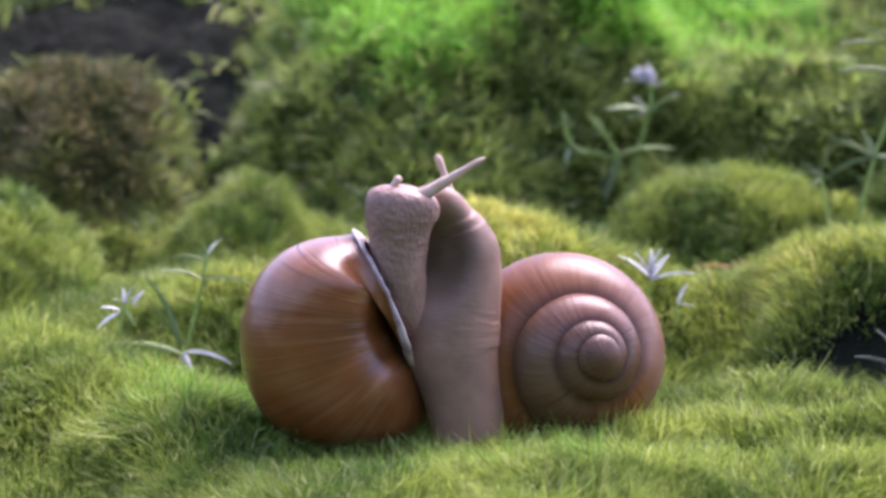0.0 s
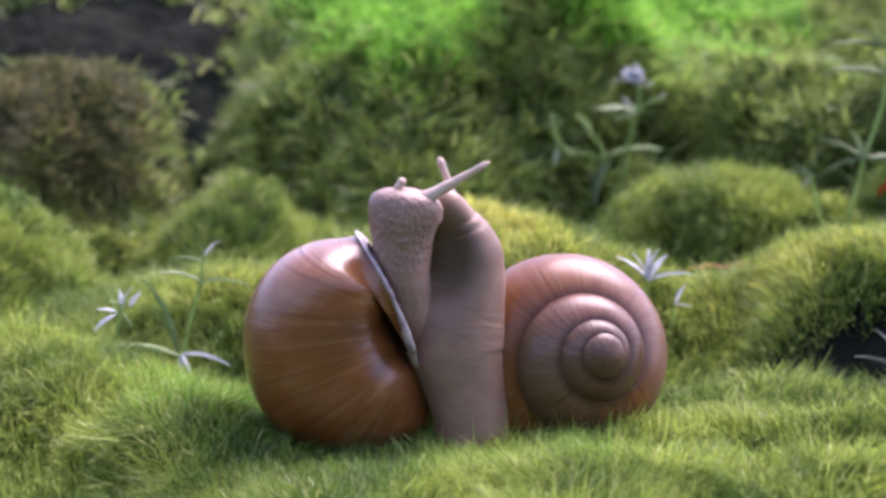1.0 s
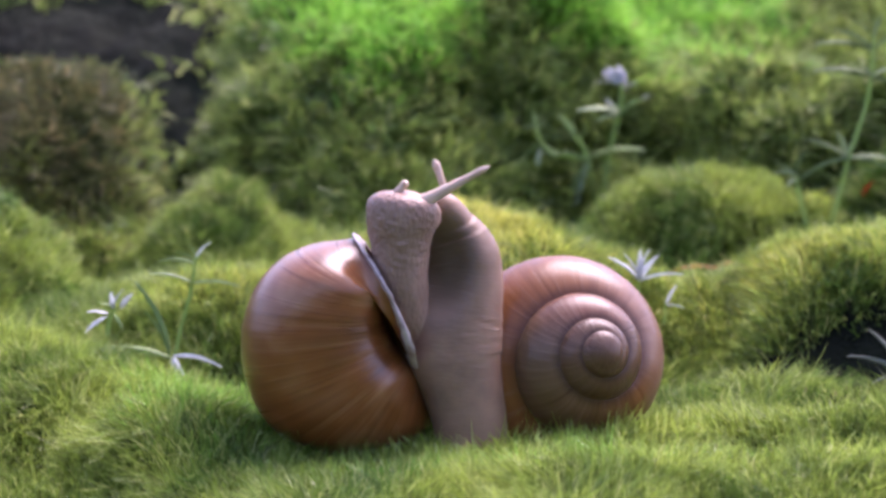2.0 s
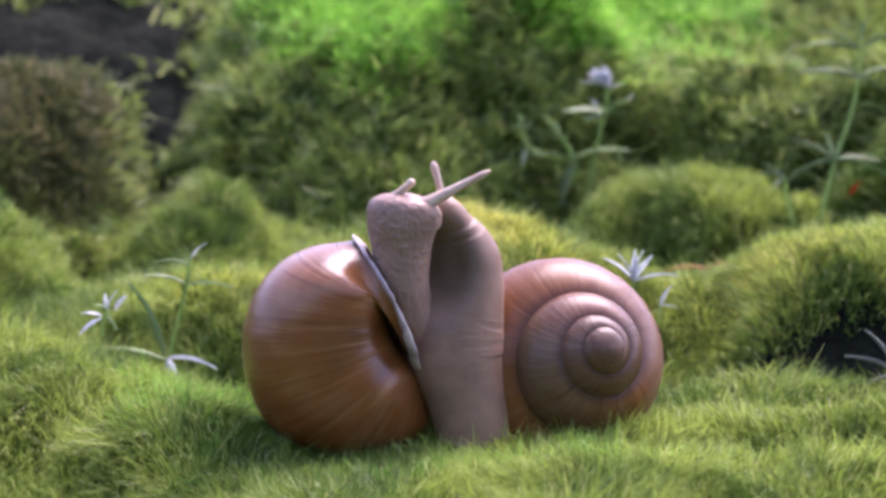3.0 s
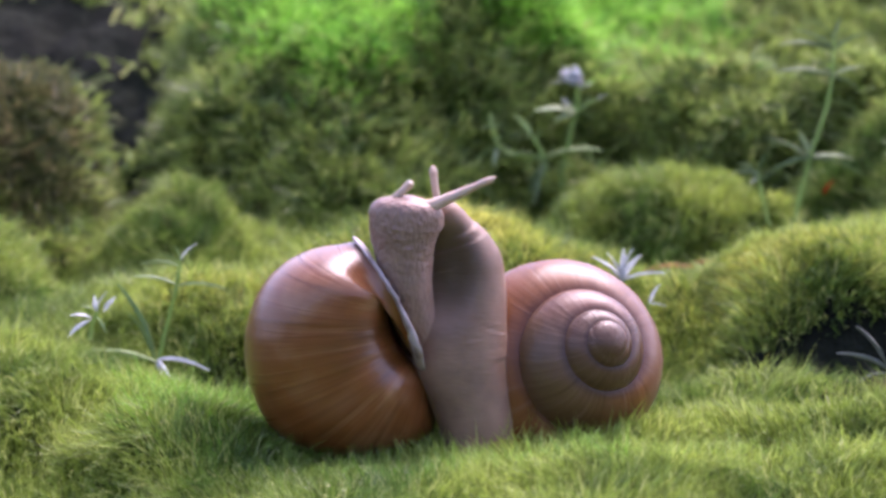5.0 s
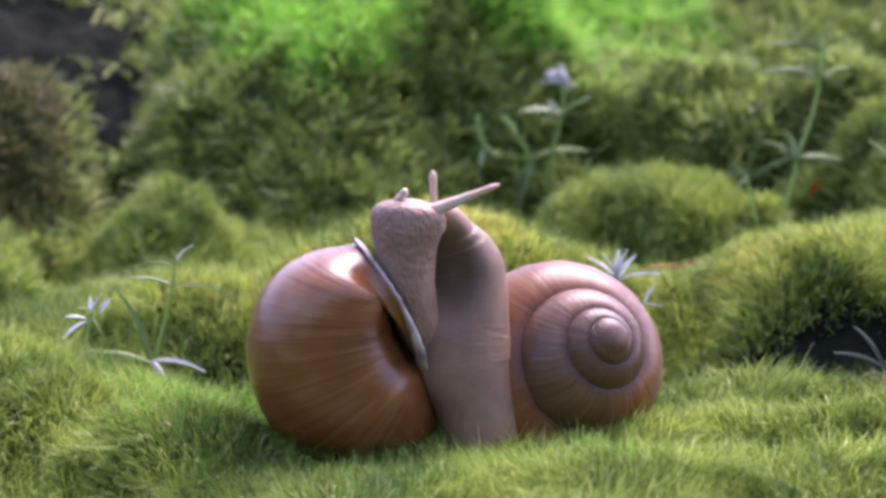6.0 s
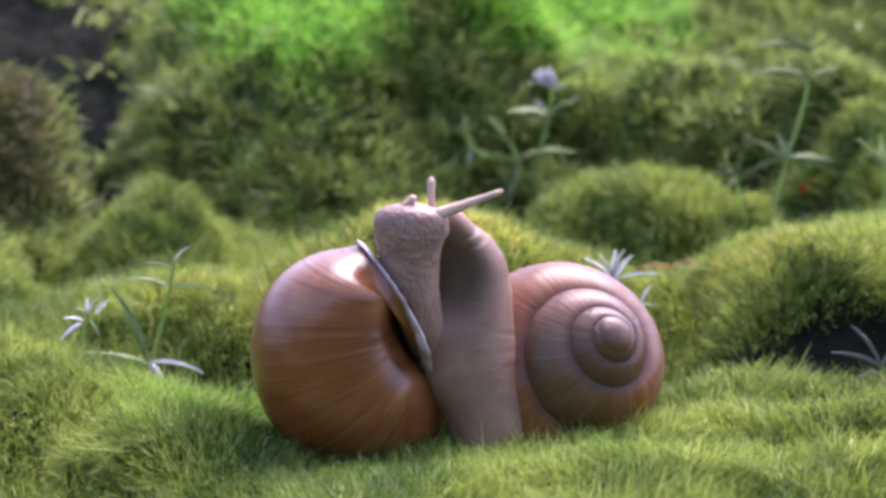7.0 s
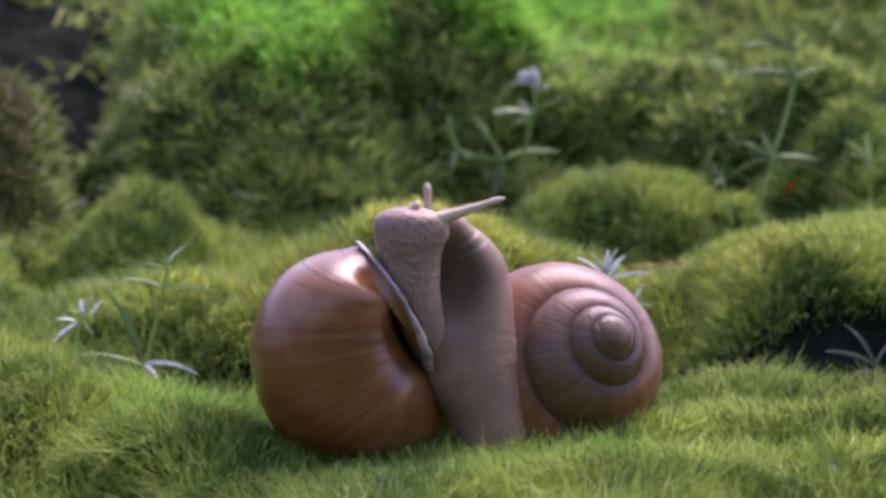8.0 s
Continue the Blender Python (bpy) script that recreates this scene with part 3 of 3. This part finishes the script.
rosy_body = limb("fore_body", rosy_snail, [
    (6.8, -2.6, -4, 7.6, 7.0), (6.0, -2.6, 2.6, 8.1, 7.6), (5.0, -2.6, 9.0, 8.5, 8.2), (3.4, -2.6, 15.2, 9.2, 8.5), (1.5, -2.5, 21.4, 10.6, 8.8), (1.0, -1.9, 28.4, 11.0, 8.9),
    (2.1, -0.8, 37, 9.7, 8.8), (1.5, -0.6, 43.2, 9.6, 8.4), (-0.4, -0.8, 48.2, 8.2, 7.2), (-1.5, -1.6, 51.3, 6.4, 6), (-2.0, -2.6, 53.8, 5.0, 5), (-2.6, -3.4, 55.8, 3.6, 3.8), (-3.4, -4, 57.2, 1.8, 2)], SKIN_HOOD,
    "smooth pinkish upright body, its hollowed olive-brown front darkened by painted shade", wrinkle=0.0045, dent=(-1.8, 42.5, 6.0, 9.5, 4.0), seed=2.0, steps=170, around=96, smooth=5)
rosy_mantle = limb("mantle", rosy_snail, [
    (5, 6, 36, 3, 4), (9, 8, 33, 5, 6), (14, 11, 30, 6, 8), (20, 12, 27, 6, 8), (24, 12, 25, 4, 6)], SKIN, "wrinkled mantle leading into the shell", tubercle=0.0)
thin_feeler = tentacle("tentacle", rosy_snail, 15.0, 1.25, 0.85, aim((0, 3, 57), (-4, 3, 67.3)))


# ---- herbs ----
def leaf_mesh(name, mat, rows=7):
    """A folded, slightly cupped lance-shaped leaf of unit length along +x, with thickness."""
    verts, faces = [], []
    for i in range(rows + 1):
        s = i / rows
        w = 0.11 * math.sin(math.pi * min(1, s * 0.93 + 0.05)) ** 0.8 * (1.15 - 0.5 * s)
        z = 0.16 * s * (1 - s) * 1.5 - 0.05 * s
        for yy, zz in ((-w, 0.045 * w / 0.1), (0, -0.004), (w, 0.045 * w / 0.1), (0, -0.022)):
            verts.append((s, yy, z + zz))
    for i in range(rows):
        a = i * 4
        for k in range(4):
            b = (k + 1) % 4
            faces.append((a + k, a + 4 + k, a + 4 + b, a + b))
    return mesh_from(name, verts, faces, mat)


LEAF_MESH = leaf_mesh("leaf", LEAF)
DIM_MESH = leaf_mesh("leaf", LEAF_DIM)
GREY_MESH = leaf_mesh("leaf", LEAF_GREY)
PETAL_MESH = leaf_mesh("petal", PETAL)
DRY_MESH = leaf_mesh("dry_leaf", DRY)
RED_MESH = leaf_mesh("red_leaf", RED)


def set_leaf(parent, base, tip, width=1.0, me=None, name="leaf"):
    """A leaf from base to tip (mm)."""
    b, d = Vector(base) * MM, (Vector(tip) - Vector(base)) * MM
    q = d.to_track_quat("X", "Z").to_matrix().to_4x4()
    m = Matrix.Translation(b) @ q @ Matrix.Rotation(rng.uniform(-0.5, 0.5), 4, "X")
    ob = part(name, me or LEAF_MESH, parent, m)
    ob.scale = (d.length, d.length * width, d.length)
    return ob


def stem(parent, pts, r=0.45, label=""):
    rows = [(*p, r * (1 - 0.4 * i / max(1, len(pts) - 1)), r * (1 - 0.4 * i / max(1, len(pts) - 1))) for i, p in enumerate(pts)]
    return limb("stem", parent, rows, STEM, label, around=8, steps=24)


def herb(label, stems, leaves, petals=(), r=0.45, pale="petal", me=None):
    ob = tagged(new("bedstraw"), label, "plant", "small herbs in the moss")
    for pts in stems:
        stem(ob, pts, r)
    for base, tip, w in leaves:
        set_leaf(ob, base, tip, w, me)
    for base, tip, w in petals:
        set_leaf(ob, base, tip, w, PETAL_MESH, pale)
    return ob


herb("small bedstraw herb with narrow pale leaves in low moss",
     [[(-74.1, 64, 10.2), (-74.3, 64, 12), (-71.7, 64, 21.9), (-69.3, 64, 31.3), (-68.5, 64, 38)],
      [(-91.4, 64, 17.4), (-91, 64, 21), (-89.5, 64, 24.6)]],
     [((-69.3, 64, 31.3), (-79.9, 62, 34.3), 0.55),
      ((-69.3, 64, 31.3), (-57, 65, 31.1), 0.35),
      ((-68.6, 64, 37.5), (-69.6, 62, 41.7), 0.9),
      ((-68.6, 64, 37.2), (-74.2, 66, 39.3), 0.6),
      ((-68.7, 64, 36.3), (-79.4, 70, 36.8), 0.35),
      ((-68.6, 64, 37.5), (-66.6, 68, 40.3), 0.8),
      ((-74.9, 64, 11.7), (-98.1, 67, 14), 0.42),
      ((-75.2, 64, 12.6), (-83.7, 67, 31.7), 0.2),
      ((-75.5, 64, 12.6), (-80.7, 62, 24.5), 0.22),
      ((-89.5, 64, 24.6), (-93.2, 62, 26.3), 0.8),
      ((-89.9, 64, 23.2), (-86.6, 61, 19.2), 0.7)],
     [((-68.3, 64, 38), (-64.1, 61, 42.5), 1.2),
      ((-91.1, 64, 22.9), (-96.2, 62, 24), 1.3),
      ((-91.4, 64, 22.3), (-96.8, 61, 18.5), 1),
      ((-89.8, 64, 24.3), (-87.1, 62, 30.1), 1.2),
      ((-87.8, 64, 24.4), (-84.7, 63, 28.7), 1.9),
      ((-90.1, 64, 24.6), (-90, 62, 29.2), 1.2),
      ((-74.3, 63, 12.5), (-60.4, 57, 11.5), 0.42),
      ((-74.3, 63, 12), (-71.2, 52, 8.8), 0.7),
      ((-74.3, 63, 12), (-69.8, 52, 9.6), 0.6)], 0.6, "leaf")
herb("tall bedstraw herb with white flower head on the bank",
     [[(41, 285, 41.1), (41.3, 285, 45.6), (43.6, 285, 59.4), (46.7, 285, 70.5), (48, 285, 79), (45.9, 285, 82.6)],
      [(37.3, 285, 41.1), (35.7, 285, 54.5), (32, 285, 60.7), (30, 285, 63)],
      [(35.7, 285, 54.1), (26, 285, 55), (18.9, 285, 57.8), (16.6, 285, 65.3)]],
     [((46.7, 285, 70.5), (31.1, 281, 71.9), 1),
      ((46.7, 285, 70.5), (56.5, 282, 76.9), 0.9),
      ((46.1, 285, 69.7), (38.7, 279, 68.2), 1.1),
      ((46.5, 285, 70.5), (42.1, 280, 75), 1.4),
      ((46.9, 285, 70.5), (53.5, 281, 69.7), 0.8),
      ((35.7, 285, 54.5), (55.6, 281, 58.4), 0.95),
      ((30.4, 285, 62.3), (24.6, 282, 70.1), 1.5),
      ((34.1, 285, 54.5), (20.6, 280, 56), 0.9),
      ((35.7, 285, 53.3), (29, 280, 42), 1.5),
      ((36.2, 285, 53.3), (31.4, 279, 38.4), 1.1),
      ((18.9, 285, 59.4), (11.2, 281, 54.1), 1),
      ((18.5, 285, 57.8), (17.3, 281, 50.7), 1.1),
      ((17, 285, 65.3), (12.1, 282, 64.7), 1.3),
      ((16.6, 285, 65.3), (15.7, 282, 71), 1.3),
      ((32, 285, 60.7), (34.2, 281, 64.1), 1.2),
      ((17.4, 285, 64.3), (20.7, 281, 67.4), 1.1)],
     [((47.2, 285, 80.6), (42, 281, 87), 2.6),
      ((47.2, 285, 80.2), (38, 281, 82.2), 2),
      ((47.6, 285, 80.6), (45.6, 281, 88.2), 2.2),
      ((48, 285, 79), (52.1, 281, 81.5), 2),
      ((44, 285, 72.5), (40.7, 281, 76.2), 2),
      ((54.5, 285, 75), (56.8, 281, 77.7), 2.4),
      ((47.2, 285, 80.6), (39.9, 279, 85.4), 2.2)], 0.85)
herb("tall pale bedstraw herb with whorled leaves among the mounds",
     [[(111.9, 212, 35.2), (113.3, 212, 38.7), (117.1, 212, 58.1), (123.6, 212, 76.4), (124.4, 212, 88.2), (124.4, 212, 98.1)]],
     [((117.1, 212, 58.1), (101.3, 208, 52.4), 0.9),
      ((117.1, 212, 58.1), (132.2, 210, 58.3), 0.7),
      ((117.1, 212, 58.1), (133.9, 207, 54.1), 0.8),
      ((117.1, 212, 58.1), (112.7, 208, 67.7), 0.9),
      ((117.1, 212, 58.1), (103.5, 216, 65.2), 0.6),
      ((117.1, 212, 58.1), (120.9, 215, 66.8), 0.9),
      ((124.3, 212, 84.5), (105.1, 209, 86.8), 0.75),
      ((124.3, 212, 84.5), (134.2, 210, 88.2), 0.9),
      ((124.3, 212, 84), (131.4, 207, 81.6), 1),
      ((124.3, 212, 84.5), (117.1, 207, 89.4), 0.8),
      ((124.3, 212, 93.1), (105.8, 210, 95.4), 0.7),
      ((124.3, 212, 93.1), (135.7, 210, 99.2), 0.8),
      ((124.3, 212, 93.4), (111.9, 214, 100.2), 0.8),
      ((124.4, 212, 96.3), (117.5, 209, 102.9), 0.9),
      ((124.4, 212, 97), (126.2, 209, 104.4), 0.9)],
     [], 0.8, me=DIM_MESH)
herb("short pale bedstraw shoot beside a moss cushion",
     [[(104.3, 210, 36.2), (103.4, 210, 40), (100.9, 210, 50.6), (100.6, 210, 53.5)]],
     [((100.6, 210, 52.6), (103.4, 207, 61.9), 0.9),
      ((100.6, 210, 52.3), (91.9, 206, 54), 0.9),
      ((100.6, 210, 52.3), (93.7, 208, 57), 0.8),
      ((100.8, 210, 51.9), (96.9, 204, 49.3), 0.9)],
     [], 0.7, me=DIM_MESH)
herb("small spiky bedstraw herb sprouting behind the rosy shell",
     [[(45, 86, 26), (45.5, 85, 32)], [(52, 84, 20), (52.5, 83, 26)]],
     [((45.5, 85, 31), (37.5, 82, 38), 0.8), ((45.5, 85, 31), (41.5, 82, 39), 0.8), ((45.5, 85, 31), (45.5, 82, 40), 0.9), ((45.5, 85, 31), (56.5, 82, 34), 0.5),
      ((52.5, 83, 25), (55, 80, 31), 0.8), ((52.5, 83, 25), (57, 80, 25), 0.8)],
     [((45.5, 85, 31), (50, 82, 38.5), 1.3), ((45.5, 85, 31), (47.5, 82, 40), 1.0)], 0.4, me=PETAL_MESH)
herb("pale long-leaved herb at the dark hollow",
     [[(108, 44, 6), (107, 43, 14)]],
     [((107, 43, 14), (94, 40, 19), 0.9), ((107, 43, 14), (99.5, 42, 25), 0.9), ((107, 43, 13), (99, 38, 12), 0.9), ((107, 43, 14), (112, 42, 22), 0.9)], (), 0.5, me=GREY_MESH)

herb("pale narrow-leaved herb half hidden by mounds",
     [[(143, 182, 34), (142, 181, 46), (141, 180, 57)]],
     [((141, 180, 57), (132.9, 178, 66), 0.7), ((141, 180, 57), (133.9, 176, 61.5), 0.8), ((141, 180, 57), (139, 177, 68), 0.8), ((141, 180, 56), (149, 178, 63), 0.8),
      ((142, 181, 42), (136.5, 177, 43), 0.9), ((142, 181, 42), (138.5, 178, 46), 0.9)], (), 0.6)


def dry_leaf(base, tip, w, me, label, name):
    ob = tagged(new(name, me), label, "leaf")
    b, d = Vector(base) * MM, (Vector(tip) - Vector(base)) * MM
    ob.matrix_basis = Matrix.Translation(b) @ d.to_track_quat("X", "Z").to_matrix().to_4x4()
    ob.scale = (d.length, d.length * w, d.length)
    return ob


dry_leaf((56, 134, 28.5), (70, 130, 31.0), 2.2, DRY_MESH, "withered orange-brown leaf lying on moss", "dry_leaf")
dry_leaf((68, 138, 29.5), (79, 134, 32), 1.8, DRY_MESH, "withered orange-brown leaf lying on moss", "dry_leaf")
dry_leaf((123, 216, 46), (126, 214, 51.5), 3.0, RED_MESH, "small red leaf among herbs", "red_leaf")


# ---- what moves ----
def between(a, b, f):
    return [p + (q - p) * f for p, q in zip(a, b)]


def rosy_shell_pose(turn, down, roll, dx, dz):
    return pose(dx * MM, 6 * MM, dz * MM) @ pose(0, 0, 0, down) @ pose(0, 0, 0, 0, 0, turn) @ pose(0, 0, 0, 0, roll) @ pose(0, 0, 0, 90)


def brown_shell_pose(turn, dx, dz):
    """The shell rolls about the top of its lip."""
    top = Vector((-21.2, 0, 47.7)) * MM
    return pose(dx * MM, 0, dz * MM) @ Matrix.Translation(top) @ pose(0, 0, 0, 0, turn) @ Matrix.Translation(-top)


def shift(dx, dz, lean=0, about=(0, 0, 0)):
    a = Vector(about) * MM
    return pose(dx * MM, 0, dz * MM) @ Matrix.Translation(a) @ pose(0, 0, 0, 0, lean) @ Matrix.Translation(-a)


def motions():
    walk(rosy_shell, [(t, rosy_shell_pose(*between((21.56, -10.1, 5.61, 26.33, 24.32), (22.33, -27.66, 2.5, 26.72, 24.65), f)))
                      for t, f in ((0, 0), (1.5, 0.15), (3, 0.45), (4.5, 0.66), (6, 0.86), (8, 1))])
    walk(brown_shell, [(t, brown_shell_pose(*between((2.0, 0.4, 1.3), (-2.4, 0.2, -0.2), f)))
                       for t, f in ((0, 0), (1.5, 0.15), (3, 0.38), (4.5, 0.56), (6, 0.74), (7, 0.88), (8, 1))])
    walk(brown_head, [(t, shift(0, z, a, (-10, -8, 54))) for t, z, a in (
        (0, 1.6, 2.0), (1.5, 1.0, 1.4), (3, 0.4, 0.7), (4.5, 0, 0), (6, -0.8, -1.3), (7, -1.6, -2.4), (8, -2.4, -3.4))])
    walk(rosy_body, [(t, shift(0, z, a, (3, -3, 48))) for t, z, a in (
        (0, 1.9, 2.3), (1.5, 1.2, 1.6), (3, 0.6, 0.9), (4.5, 0, 0), (6, -1.0, -1.5), (7, -1.4, -2.8), (8, -1.9, -4.0))])
    walk(long_feeler, [(t, aim((-9.0, -10, b), (x, -10, z))) for t, b, x, z in (
        (0, 56.8, 7.8, 67.0), (1.5, 56.2, 7.9, 65.8), (3, 55.6, 7.8, 64.5), (4.5, 55.2, 8.3, 63.6), (6, 54.4, 10.2, 62.1), (7, 53.6, 9.3, 60.4), (8, 52.8, 10.2, 59.0))])
    walk(stub_feeler, [(t, aim((bx, -10, bz), (x, -10, z))) for t, bx, bz, x, z in (
        (0, -15.2, 56.0, -10.9, 62.5), (1.5, -15.2, 55.8, -10.4, 62.0), (3, -14.4, 57.4, -8.1, 62.6), (4.5, -14.6, 57.3, -8.4, 62.5),
        (6, -16.0, 54.4, -10.8, 60.5), (6.5, -16.0, 54.2, -10.0, 60.1), (8, -15.2, 53.0, -8.6, 57.8))])
    walk(thin_feeler, [(t, aim((bx + 0.38 * (bx - x), 3, bz + 0.38 * (bz - z)), (x, 3, z))) for t, bx, bz, x, z in (
        (0, 0.1, 57.1, -4, 67.3), (1.5, -0.3, 56.4, -4.2, 66.6), (3, -1.8, 55.6, -4.6, 65.9), (4.5, -2.9, 54.6, -4.9, 64.9), (6, -4.6, 53.2, -4.9, 64), (8, -6.2, 50.6, -6.4, 61.5))])


motions()
